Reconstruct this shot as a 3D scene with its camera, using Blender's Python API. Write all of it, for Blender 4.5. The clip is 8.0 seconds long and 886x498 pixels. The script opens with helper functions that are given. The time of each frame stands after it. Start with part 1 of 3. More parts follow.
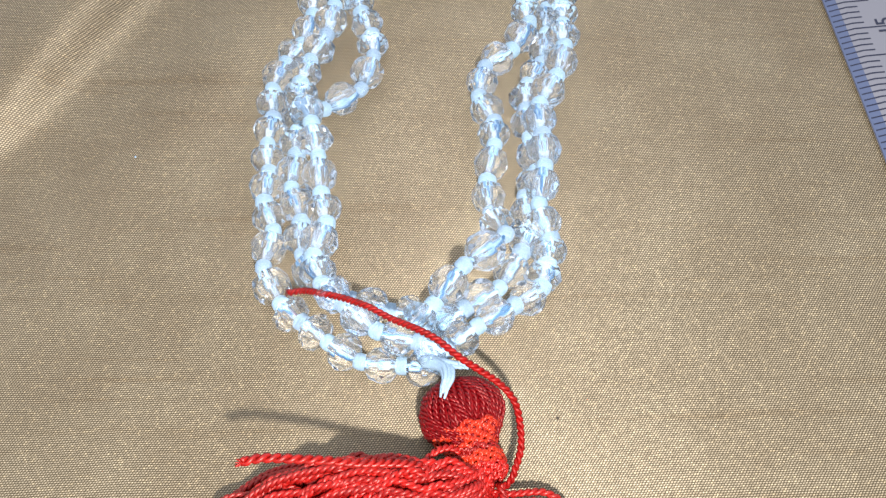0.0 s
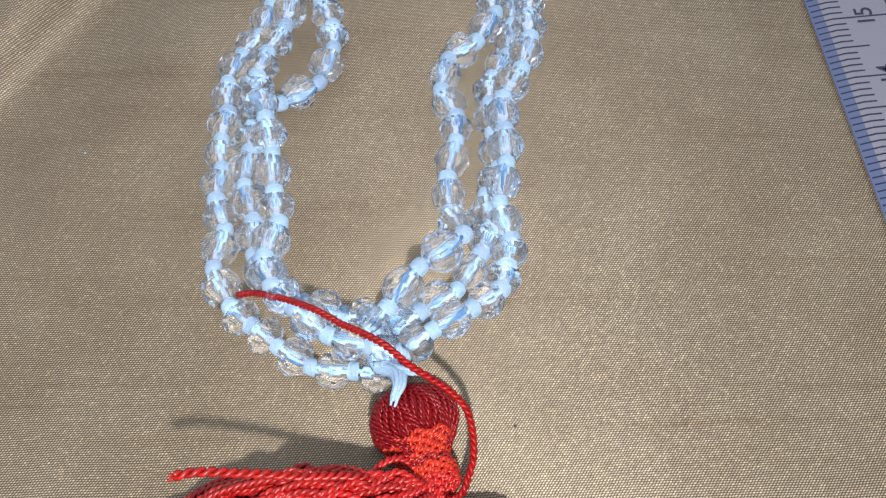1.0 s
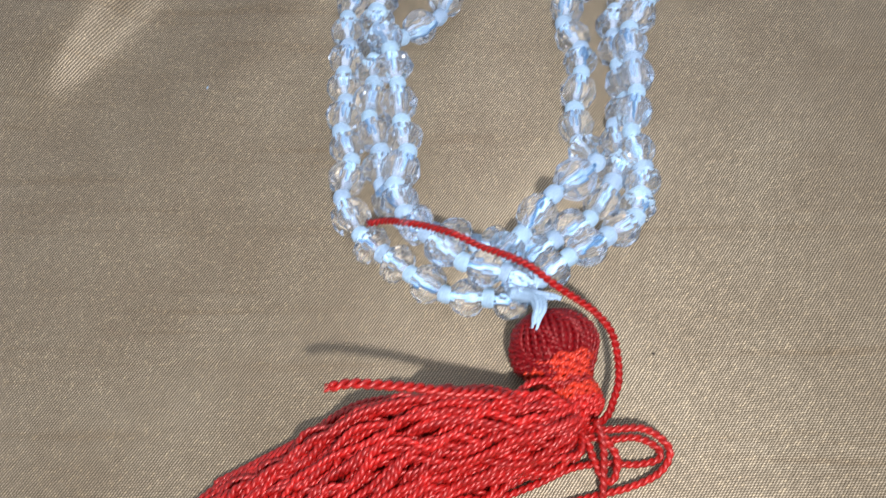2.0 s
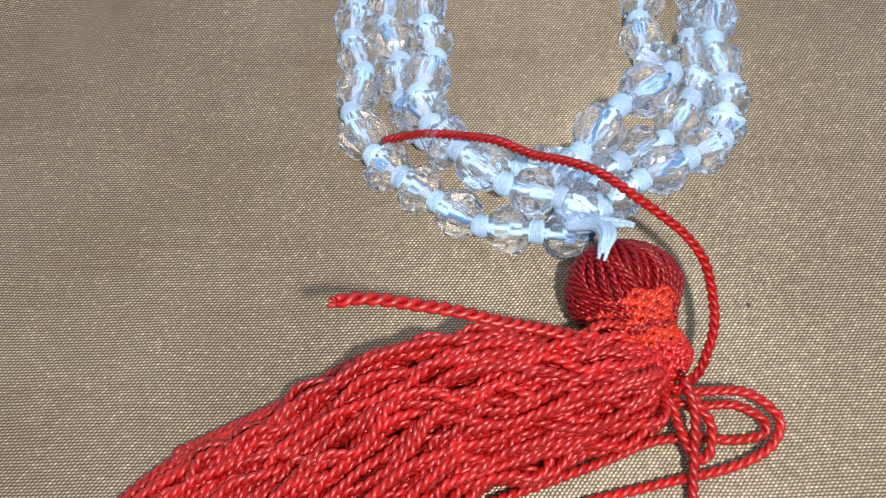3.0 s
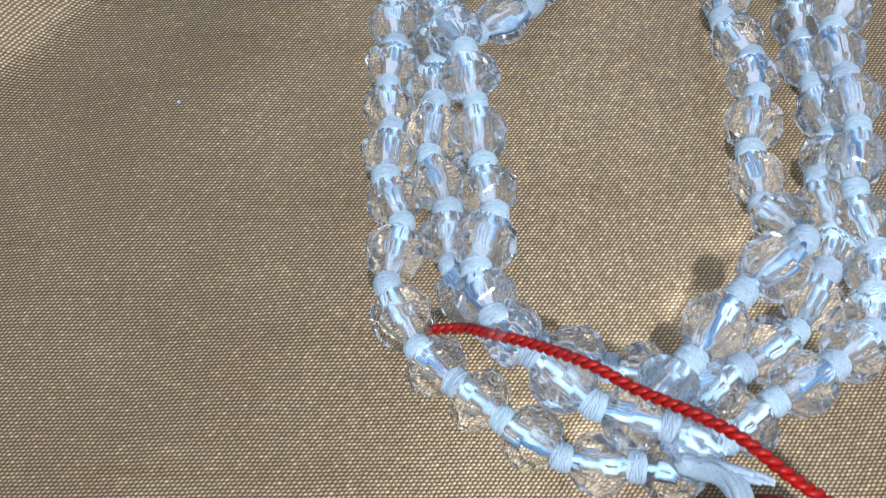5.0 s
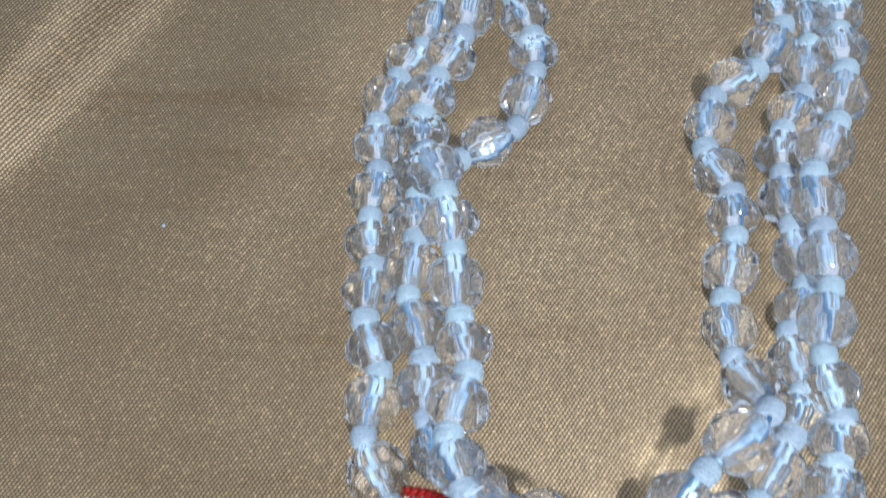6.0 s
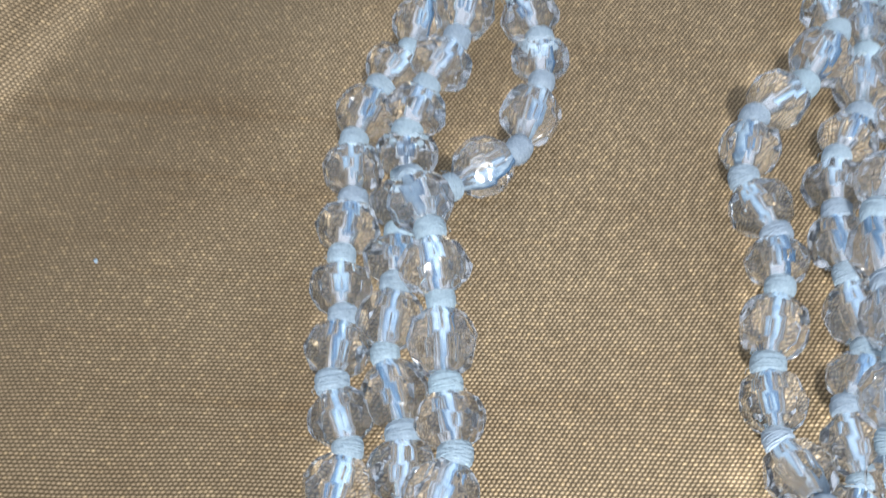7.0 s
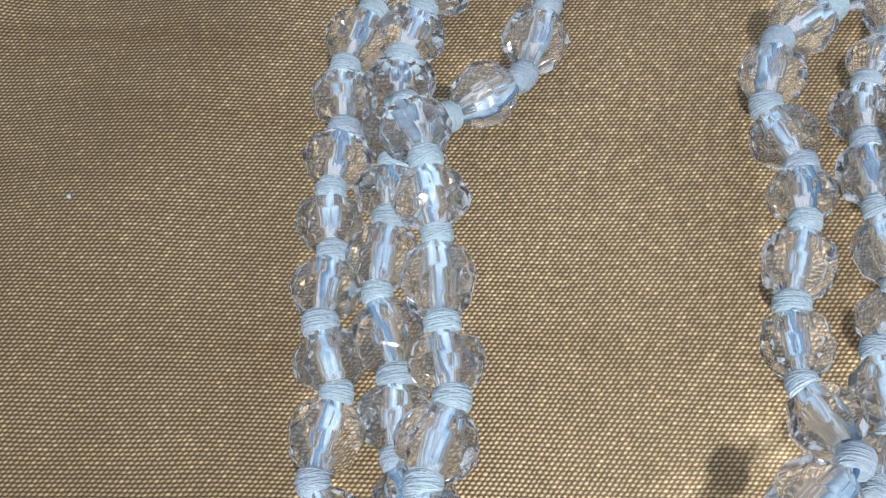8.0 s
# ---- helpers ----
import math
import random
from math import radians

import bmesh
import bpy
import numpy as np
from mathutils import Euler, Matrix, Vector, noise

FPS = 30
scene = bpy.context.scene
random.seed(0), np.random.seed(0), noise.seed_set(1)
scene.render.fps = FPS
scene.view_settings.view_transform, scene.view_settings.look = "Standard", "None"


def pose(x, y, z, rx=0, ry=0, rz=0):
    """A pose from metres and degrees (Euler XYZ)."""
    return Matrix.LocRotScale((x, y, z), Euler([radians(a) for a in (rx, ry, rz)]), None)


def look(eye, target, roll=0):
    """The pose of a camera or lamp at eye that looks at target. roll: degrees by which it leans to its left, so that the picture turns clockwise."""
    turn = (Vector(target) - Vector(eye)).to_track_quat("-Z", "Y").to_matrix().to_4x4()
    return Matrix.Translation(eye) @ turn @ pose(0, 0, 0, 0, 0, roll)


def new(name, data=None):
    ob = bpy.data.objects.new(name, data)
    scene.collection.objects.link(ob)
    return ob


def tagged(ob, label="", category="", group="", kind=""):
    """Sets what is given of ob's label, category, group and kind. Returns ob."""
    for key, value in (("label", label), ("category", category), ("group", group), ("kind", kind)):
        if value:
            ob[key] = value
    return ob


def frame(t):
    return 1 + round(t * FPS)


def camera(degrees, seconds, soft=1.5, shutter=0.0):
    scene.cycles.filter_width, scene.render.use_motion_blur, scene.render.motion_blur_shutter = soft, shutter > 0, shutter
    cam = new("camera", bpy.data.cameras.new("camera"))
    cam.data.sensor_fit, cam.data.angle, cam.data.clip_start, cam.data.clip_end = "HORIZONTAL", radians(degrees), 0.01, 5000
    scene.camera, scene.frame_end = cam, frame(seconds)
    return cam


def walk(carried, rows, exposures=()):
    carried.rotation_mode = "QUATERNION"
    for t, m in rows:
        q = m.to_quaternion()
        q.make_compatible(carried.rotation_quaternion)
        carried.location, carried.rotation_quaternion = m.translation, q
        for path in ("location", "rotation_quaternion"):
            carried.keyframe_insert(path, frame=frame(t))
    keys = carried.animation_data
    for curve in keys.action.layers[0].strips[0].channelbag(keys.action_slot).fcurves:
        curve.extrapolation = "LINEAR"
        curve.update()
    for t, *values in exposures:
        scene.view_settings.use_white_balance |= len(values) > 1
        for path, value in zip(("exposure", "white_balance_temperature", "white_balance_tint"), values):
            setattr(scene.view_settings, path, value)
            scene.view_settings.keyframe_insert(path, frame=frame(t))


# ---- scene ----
# ---- camera ----
cam = camera(46, 8.0, soft=1.2, shutter=0.4)
walk(cam, [
    (0.0, pose(-0.00178, -0.07024, 0.10003, 31.864, 1.386, 0.861)),
    (0.5, pose(-0.00018, -0.07062, 0.09854, 31.497, 1.189, 0.763)),
    (1.0, pose(0.00293, -0.06679, 0.09708, 31.167, 1.493, 0.930)),
    (1.5, pose(-0.00081, -0.06853, 0.09653, 30.864, 2.361, 1.331)),
    (2.0, pose(-0.00636, -0.07202, 0.09316, 30.761, 3.368, 2.249)),
    (2.2, pose(-0.00791, -0.07291, 0.08948, 30.532, 3.310, 2.665)),
    (3.3, pose(-0.01273, -0.06850, 0.06279, 35.500, 1.715, 3.114)),
    (3.5, pose(-0.01369, -0.06652, 0.06160, 35.207, 1.847, 3.025)),
    (4.0, pose(-0.01522, -0.06015, 0.06018, 35.008, 1.979, 3.019)),
    (4.5, pose(-0.01675, -0.05285, 0.06185, 34.362, 2.087, 2.943)),
    (4.7, pose(-0.01719, -0.04990, 0.06049, 33.782, 2.049, 2.952)),
    (5.8, pose(-0.01623, -0.03422, 0.06887, 26.632, 2.184, 3.820)),
    (6.0, pose(-0.01525, -0.03151, 0.07044, 26.831, 2.283, 4.099)),
    (6.5, pose(-0.01558, -0.02421, 0.06754, 27.680, 2.226, 4.625)),
    (7.0, pose(-0.01537, -0.02229, 0.06052, 26.128, 1.980, 4.838)),
    (7.5, pose(-0.01569, -0.02171, 0.05528, 24.599, 1.853, 5.032)),
    (8.0, pose(-0.01484, -0.02231, 0.05529, 24.677, 2.463, 5.052)),
], exposures=[
    (0.0, 0.31, 6000, 10), (0.5, -0.03, 5850, 12), (2.0, -0.10, 5700, 13), (3.5, -0.16, 5850, 13), (4.5, -0.23, 5900, 12), (6.0, -0.30, 5950, 10), (6.6, -0.21, 6200, 11), (8.0, -0.35, 6500, 11)])

# ---- world and lights ----
world = bpy.data.worlds.new("room_light")
scene.world = world
world.use_nodes = True
tree = world.node_tree
tree.nodes["Background"].inputs["Strength"].default_value = 0.75
# a brighter, cooler side of the room opposite the viewer, a darker one behind
side = tree.nodes.new("ShaderNodeVectorMath")
side.operation = "DOT_PRODUCT"
side.inputs[1].default_value = (-0.05, 0.40, 0.25)
tree.links.new(tree.nodes.new("ShaderNodeTexCoord").outputs["Generated"], side.inputs[0])
lift = tree.nodes.new("ShaderNodeMath")
lift.inputs[1].default_value = 0.5
tree.links.new(side.outputs["Value"], lift.inputs[0])
fade = tree.nodes.new("ShaderNodeValToRGB")
fade.color_ramp.elements[0].position, fade.color_ramp.elements[0].color = 0.15, (0.60, 0.66, 0.76, 1)
fade.color_ramp.elements[1].position, fade.color_ramp.elements[1].color = 0.85, (1.15, 1.22, 1.35, 1)
tree.links.new(lift.outputs[0], fade.inputs["Fac"])
tree.links.new(fade.outputs["Color"], tree.nodes["Background"].inputs["Color"])

lamp_data = bpy.data.lights.new("flash_lamp", "AREA")
lamp_data.shape, lamp_data.size, lamp_data.energy = "DISK", 0.005, 0.285
lamp_data.color = (1.0, 0.97, 0.92)
lamp = new("flash_lamp", lamp_data)
lamp.matrix_world = look((0.0080, -0.097, 0.104), (-0.012, -0.004, 0.0))

MM = 0.001


# ---- material helpers ----
def material(name, color, rough=0.5, metal=0.0, spec=0.5):
    m = bpy.data.materials.new(name)
    m.use_nodes = True
    b = m.node_tree.nodes["Principled BSDF"]
    b.inputs["Base Color"].default_value = (*color, 1)
    b.inputs["Roughness"].default_value = rough
    b.inputs["Metallic"].default_value = metal
    b.inputs["Specular IOR Level"].default_value = spec
    return m, m.node_tree, b


def node(tree, kind, **values):
    n = tree.nodes.new(kind)
    for key, value in values.items():
        n.inputs[key.replace("_", " ")].default_value = value
    return n


def calc(tree, operation, a, b=0.0):
    n = tree.nodes.new("ShaderNodeMath")
    n.operation = operation
    for slot, value in ((0, a), (1, b)):
        if isinstance(value, (int, float)):
            n.inputs[slot].default_value = value
        else:
            tree.links.new(value, n.inputs[slot])
    return n.outputs[0]


def ramp(tree, fac, stops):
    n = tree.nodes.new("ShaderNodeValToRGB")
    n.color_ramp.elements[0].position, n.color_ramp.elements[0].color = stops[0][0], (*stops[0][1], 1)
    n.color_ramp.elements[1].position, n.color_ramp.elements[1].color = stops[-1][0], (*stops[-1][1], 1)
    for at, color in stops[1:-1]:
        n.color_ramp.elements.new(at).color = (*color, 1)
    tree.links.new(fac, n.inputs["Fac"])
    return n.outputs["Color"]


# gold satin: staggered thread floats 0.31 mm wide in rows 0.24 mm apart
def cloth_material():
    m, t, b = material("gold_satin", (0.4, 0.3, 0.16), 0.42, 0.30, 0.9)
    where = t.nodes.new("ShaderNodeTexCoord").outputs["Object"]
    warp = node(t, "ShaderNodeTexNoise", Scale=45.0, Detail=2.0)
    t.links.new(where, warp.inputs["Vector"])
    split = t.nodes.new("ShaderNodeSeparateXYZ")
    t.links.new(where, split.inputs[0])
    bend = calc(t, "MULTIPLY", calc(t, "SUBTRACT", warp.outputs["Fac"], 0.5), 0.0012)
    x = calc(t, "ADD", calc(t, "MULTIPLY", split.outputs["X"], 1 / 0.00031), calc(t, "MULTIPLY", bend, 1800.0))
    slant = calc(t, "MULTIPLY", split.outputs["X"], -0.06)
    y = calc(t, "MULTIPLY", calc(t, "ADD", calc(t, "ADD", split.outputs["Y"], slant), bend), 1 / 0.00024)
    fine = node(t, "ShaderNodeTexNoise", Scale=1500.0, Detail=2.0)
    t.links.new(where, fine.inputs["Vector"])
    slip = calc(t, "SUBTRACT", fine.outputs["Fac"], 0.5)
    y = calc(t, "ADD", y, calc(t, "MULTIPLY", slip, 0.42))
    x = calc(t, "ADD", x, calc(t, "MULTIPLY", slip, -0.5))
    row = calc(t, "FLOOR", y)
    x = calc(t, "ADD", x, calc(t, "MULTIPLY", row, 0.5))
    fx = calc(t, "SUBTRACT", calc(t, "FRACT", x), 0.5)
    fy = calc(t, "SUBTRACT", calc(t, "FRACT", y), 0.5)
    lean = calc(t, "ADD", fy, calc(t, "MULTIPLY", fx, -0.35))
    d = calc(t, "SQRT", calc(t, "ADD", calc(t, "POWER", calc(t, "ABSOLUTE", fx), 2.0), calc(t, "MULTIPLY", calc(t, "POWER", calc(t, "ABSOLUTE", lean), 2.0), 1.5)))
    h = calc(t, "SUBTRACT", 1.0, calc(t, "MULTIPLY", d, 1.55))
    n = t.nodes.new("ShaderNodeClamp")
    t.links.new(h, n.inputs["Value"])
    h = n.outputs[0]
    cell = t.nodes.new("ShaderNodeCombineXYZ")
    t.links.new(calc(t, "FLOOR", x), cell.inputs[0])
    t.links.new(row, cell.inputs[1])
    chance = t.nodes.new("ShaderNodeTexWhiteNoise")
    t.links.new(cell.outputs[0], chance.inputs["Vector"])
    # brown weft gaps and pale float tops, the tops' glint painted into the colour
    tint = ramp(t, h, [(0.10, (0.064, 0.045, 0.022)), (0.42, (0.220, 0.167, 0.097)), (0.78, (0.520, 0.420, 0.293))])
    stain = node(t, "ShaderNodeTexNoise", Scale=70.0, Detail=4.0, Roughness=0.6)
    t.links.new(where, stain.inputs["Vector"])
    wash = ramp(t, stain.outputs["Fac"], [(0.3, (0.86, 0.80, 0.72)), (0.7, (1.08, 1.06, 1.02))])
    slub = t.nodes.new("ShaderNodeMapping")
    slub.inputs["Scale"].default_value = (18.0, 520.0, 1.0)
    slub.inputs["Rotation"].default_value = (0.0, 0.0, -0.05)
    t.links.new(where, slub.inputs["Vector"])
    thick = node(t, "ShaderNodeTexNoise", Scale=1.0, Detail=3.0, Roughness=0.7)
    t.links.new(slub.outputs[0], thick.inputs["Vector"])
    yarn = ramp(t, thick.outputs["Fac"], [(0.30, (0.88, 0.83, 0.76)), (0.44, (1.0, 1.0, 1.0)), (0.75, (1.05, 1.05, 1.05))])
    line = t.nodes.new("ShaderNodeMix")
    line.data_type, line.blend_type = "RGBA", "MULTIPLY"
    line.inputs["Factor"].default_value = 1.0
    t.links.new(wash, line.inputs[6])
    t.links.new(yarn, line.inputs[7])
    wash = line.outputs[2]
    both = t.nodes.new("ShaderNodeMix")
    both.data_type, both.blend_type = "RGBA", "MULTIPLY"
    both.inputs["Factor"].default_value = 1.0
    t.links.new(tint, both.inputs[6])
    t.links.new(wash, both.inputs[7])
    odd = t.nodes.new("ShaderNodeMix")
    odd.data_type, odd.blend_type = "RGBA", "MULTIPLY"
    odd.inputs["Factor"].default_value = 1.0
    t.links.new(both.outputs[2], odd.inputs[6])
    t.links.new(ramp(t, chance.outputs["Value"], [(0.0, (0.84, 0.83, 0.80)), (0.85, (1.06, 1.06, 1.06)), (1.0, (1.4, 1.4, 1.35))]), odd.inputs[7])
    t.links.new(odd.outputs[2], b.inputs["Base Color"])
    b.inputs["Anisotropic"].default_value = 0.9
    b.inputs["Specular Tint"].default_value = (1.0, 0.93, 0.78, 1)
    across = node(t, "ShaderNodeCombineXYZ", X=0.0, Y=1.0, Z=0.0)
    t.links.new(across.outputs[0], b.inputs["Tangent"])
    rough = calc(t, "ADD", 0.33, calc(t, "MULTIPLY", chance.outputs["Value"], 0.22))
    t.links.new(rough, b.inputs["Roughness"])
    bump = node(t, "ShaderNodeBump", Strength=0.38, Distance=0.00007)
    t.links.new(h, bump.inputs["Height"])
    t.links.new(bump.outputs["Normal"], b.inputs["Normal"])
    return m


def glass_material():
    m = bpy.data.materials.new("clear_crystal")
    m.use_nodes = True
    t = m.node_tree
    t.nodes.clear()
    out = t.nodes.new("ShaderNodeOutputMaterial")
    where = t.nodes.new("ShaderNodeTexCoord").outputs["Object"]
    # hand-ground faces are not quite flat
    wave = node(t, "ShaderNodeTexNoise", Scale=1.6, Detail=2.0)
    t.links.new(where, wave.inputs["Vector"])
    bump = node(t, "ShaderNodeBump", Strength=0.25, Distance=0.00025)
    t.links.new(wave.outputs["Fac"], bump.inputs["Height"])
    glass = node(t, "ShaderNodeBsdfGlass", Color=(0.975, 0.988, 1.0, 1), Roughness=0.0, IOR=1.5)
    t.links.new(bump.outputs["Normal"], glass.inputs["Normal"])
    haze = node(t, "ShaderNodeBsdfDiffuse", Color=(0.80, 0.89, 1.0, 1))
    milky = node(t, "ShaderNodeMixShader", Fac=0.018)
    t.links.new(glass.outputs[0], milky.inputs[1])
    t.links.new(haze.outputs[0], milky.inputs[2])
    gloss = node(t, "ShaderNodeBsdfGlossy", Color=(0.95, 0.98, 1.0, 1), Roughness=0.09)
    t.links.new(bump.outputs["Normal"], gloss.inputs["Normal"])
    shine = node(t, "ShaderNodeMixShader", Fac=0.022)
    t.links.new(milky.outputs[0], shine.inputs[1])
    t.links.new(gloss.outputs[0], shine.inputs[2])
    t.links.new(shine.outputs[0], out.inputs["Surface"])
    return m


def fibre_material(name, dark, light, scale, rough, spec, vary=0.1):
    m, t, b = material(name, light, rough, 0.0, spec)
    where = t.nodes.new("ShaderNodeTexCoord").outputs["Object"]
    grain = node(t, "ShaderNodeTexNoise", Scale=scale, Detail=4.0, Roughness=0.65)
    t.links.new(where, grain.inputs["Vector"])
    # strands differ a little in depth of dye
    dye = t.nodes.new("ShaderNodeMix")
    dye.data_type, dye.blend_type = "RGBA", "MULTIPLY"
    dye.inputs["Factor"].default_value = 1.0
    t.links.new(ramp(t, grain.outputs["Fac"], [(0.3, dark), (0.7, light)]), dye.inputs[6])
    t.links.new(ramp(t, t.nodes.new("ShaderNodeObjectInfo").outputs["Random"], [(0.0, (1 - vary, 1 - vary, 1 - vary)), (1.0, (1 + 0.6 * vary, 1 + 1.2 * vary, 1 + 0.6 * vary))]), dye.inputs[7])
    t.links.new(dye.outputs[2], b.inputs["Base Color"])
    bump = node(t, "ShaderNodeBump", Strength=0.5, Distance=0.00006)
    t.links.new(grain.outputs["Fac"], bump.inputs["Height"])
    t.links.new(bump.outputs["Normal"], b.inputs["Normal"])
    b.inputs["IOR"].default_value = 1.6 if spec > 0.6 else 1.5
    b.inputs["Specular Tint"].default_value = (1.0, 0.42, 0.36, 1) if light[0] > 2 * light[1] else (1, 1, 1, 1)
    return m


CLOTH = cloth_material()
CRYSTAL = glass_material()
WHITE = fibre_material("white_cotton", (0.26, 0.34, 0.44), (0.41, 0.51, 0.62), 5200.0, 0.7, 0.3)
# white cotton with the beads' blue shade and refraction put into its colour
SHADED_THREAD = fibre_material("shaded_stringing_cotton", (0.09, 0.17, 0.29), (0.35, 0.45, 0.57), 950.0, 0.7, 0.3)
# added strand, coloured like the blue refraction in the beads
REFRACTION_BLUE = fibre_material("refraction_blue", (0.03, 0.08, 0.17), (0.07, 0.16, 0.29), 5200.0, 0.7, 0.3)
RED = fibre_material("red_silk", (0.15, 0.0008, 0.0006), (0.45, 0.006, 0.003), 2600.0, 0.42, 0.95, 0.30)
DEEP = fibre_material("deep_red_silk", (0.12, 0.0006, 0.0008), (0.34, 0.004, 0.003), 2600.0, 0.42, 0.6)
CRIMSON = fibre_material("crimson_silk", (0.09, 0.0006, 0.002), (0.21, 0.002, 0.004), 2600.0, 0.36, 0.6)
# the same red silk where the lamp catches it, highlight put into the colour
LIT_RED = fibre_material("lit_red_silk", (0.24, 0.005, 0.003), (0.58, 0.036, 0.008), 2600.0, 0.34, 0.7)
PLASTIC = material("frosted_plastic", (0.20, 0.185, 0.195), 0.30)[0]
EDGE_BLUE = material("blue_plastic_edge", (0.085, 0.100, 0.165), 0.35)[0]
INK = material("black_ink", (0.012, 0.012, 0.03), 0.5)[0]


# ---- mesh helpers ----
def part(name, bm, mat, parent=None, label="", smooth=False):
    me = bpy.data.meshes.new(name)
    bm.to_mesh(me)
    bm.free()
    me.materials.append(mat)
    if smooth:
        me.shade_smooth()
    ob = new(name, me)
    ob.parent = parent
    return tagged(ob, label) if label else ob


def plain_mesh(name, verts, faces, mat, smooth=True):
    me = bpy.data.meshes.new(name)
    me.from_pydata(verts, [], faces)
    me.materials.append(mat)
    if smooth:
        me.shade_smooth()
    return me


def curve_points(points, step):
    """Catmull-Rom through points, resampled at about even steps."""
    p = np.array(points, float)
    p = np.vstack([2 * p[0] - p[1], p, 2 * p[-1] - p[-2]])
    out = []
    for a, b, c, d in zip(p[:-3], p[1:-2], p[2:-1], p[3:]):
        for s in np.linspace(0, 1, 24, endpoint=False):
            out.append(0.5 * (2 * b + (c - a) * s + (2 * a - 5 * b + 4 * c - d) * s**2 + (3 * b - a - 3 * c + d) * s**3))
    out.append(p[-2])
    out = np.array(out)
    along = np.r_[0, np.cumsum(np.linalg.norm(np.diff(out, axis=0), axis=1))]
    wanted = np.linspace(0, along[-1], max(4, int(along[-1] / step)))
    return np.stack([np.interp(wanted, along, out[:, n]) for n in range(3)], 1), wanted


def frames_along(path):
    ahead = np.gradient(path, axis=0)
    ahead /= np.linalg.norm(ahead, axis=1)[:, None] + 1e-12
    side = np.cross(ahead, (0.0, 0.0, 1.0))
    weak = np.linalg.norm(side, axis=1) < 0.05
    side[weak] = np.cross(ahead[weak], (0.0, 1.0, 0.0))
    side /= np.linalg.norm(side, axis=1)[:, None]
    return ahead, side, np.cross(side, ahead)


def tube_data(path, radius, sides=6):
    """Verts and faces of a closed tube along path; radius may vary."""
    _, side, up = frames_along(path)
    radius = np.broadcast_to(radius, len(path))[:, None, None]
    turn = np.arange(sides) * 2 * np.pi / sides
    ring = np.cos(turn)[None, :, None] * side[:, None] + np.sin(turn)[None, :, None] * up[:, None]
    verts = (path[:, None] + radius * ring).reshape(-1, 3)
    faces = []
    for i in range(len(path) - 1):
        for j in range(sides):
            k = (j + 1) % sides
            faces.append((i * sides + j, i * sides + k, (i + 1) * sides + k, (i + 1) * sides + j))
    faces.append(tuple(range(sides))[::-1])
    faces.append(tuple((len(path) - 1) * sides + j for j in range(sides)))
    return verts, faces


def join(pieces):
    verts, faces, base = [], [], 0
    for v, f in pieces:
        verts.append(v)
        faces += [tuple(i + base for i in q) for q in f]
        base += len(v)
    return np.vstack(verts), faces


def cord_mesh(name, points, mat, ply=0.225, off=0.165, pitch=1.45, step=0.15, sides=5, phase=0.0, fray=0.0):
    """A two-ply twisted cord; points in millimetres."""
    path, along = curve_points(points, step)
    _, side, up = frames_along(path)
    pieces = []
    taper = np.ones(len(path))
    for k in range(2):
        a = along * 2 * np.pi / pitch + np.pi * k + phase
        shift = off * (np.cos(a)[:, None] * side + np.sin(a)[:, None] * up)
        pieces.append(tube_data((path + shift) * MM, ply * taper * MM, sides))
    for k in range(int(fray)):
        a = k * 2.4
        tip = path[0] + (path[0] - path[3]) * (0.5 + 0.35 * (k % 3)) + 0.35 * (math.cos(a) * side[0] + math.sin(a) * up[0])
        pieces.append(tube_data(np.array([path[2], path[0] + 0.2 * (tip - path[0]), tip]) * MM, 0.05 * MM, 4))
    v, f = join(pieces)
    return plain_mesh(name, v.tolist(), f, mat)


# ---- cloth ----
def cloth_height(x, y):
    """Soft folds of the cloth, in millimetres, flat under the beads."""
    u = (x + 51.0) * 0.905 - (y - 22.0) * 0.425
    rise = 1 / (1 + np.exp(-(y - 4) / 4))
    h = 2.5 * (1 - np.tanh(u / 2.7)) * rise + 1.0 * np.exp(-(((u - 16.5) / 6.0) ** 2)) * (1 / (1 + np.exp(-(y + 5) / 9)))
    h = h + 1.2 * np.exp(-(((u + 24.0) / 9.0) ** 2))
    w = (y - 66.0) + 0.16 * (x + 10)
    h = h + 1.5 * np.exp(-((w / 8.0) ** 2))
    far = np.maximum(0, np.hypot(x + 5, y) - 95) / 60
    return h + np.minimum(far, 1) * (1.5 * np.sin(x * 0.045 + 0.7) * np.cos(y * 0.052))


def build_cloth():
    fine = np.arange(-80, 70.1, 0.75)
    xs = np.r_[np.arange(-420, -80, 10), fine, np.arange(75, 420, 10)]
    fine = np.arange(-75, 65.1, 0.75)
    ys = np.r_[np.arange(-420, -75, 10), fine, np.arange(70, 420, 10)]
    gx, gy = np.meshgrid(xs, ys)
    verts = np.stack([gx, gy, cloth_height(gx, gy)], -1).reshape(-1, 3) * MM
    w = len(xs)
    faces = [(j * w + i, j * w + i + 1, (j + 1) * w + i + 1, (j + 1) * w + i) for j in range(len(ys) - 1) for i in range(w - 1)]
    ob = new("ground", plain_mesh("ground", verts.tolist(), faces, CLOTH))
    return tagged(ob, "gold satin cloth with soft folds spread on a table", "cloth", kind="structure")


build_cloth()


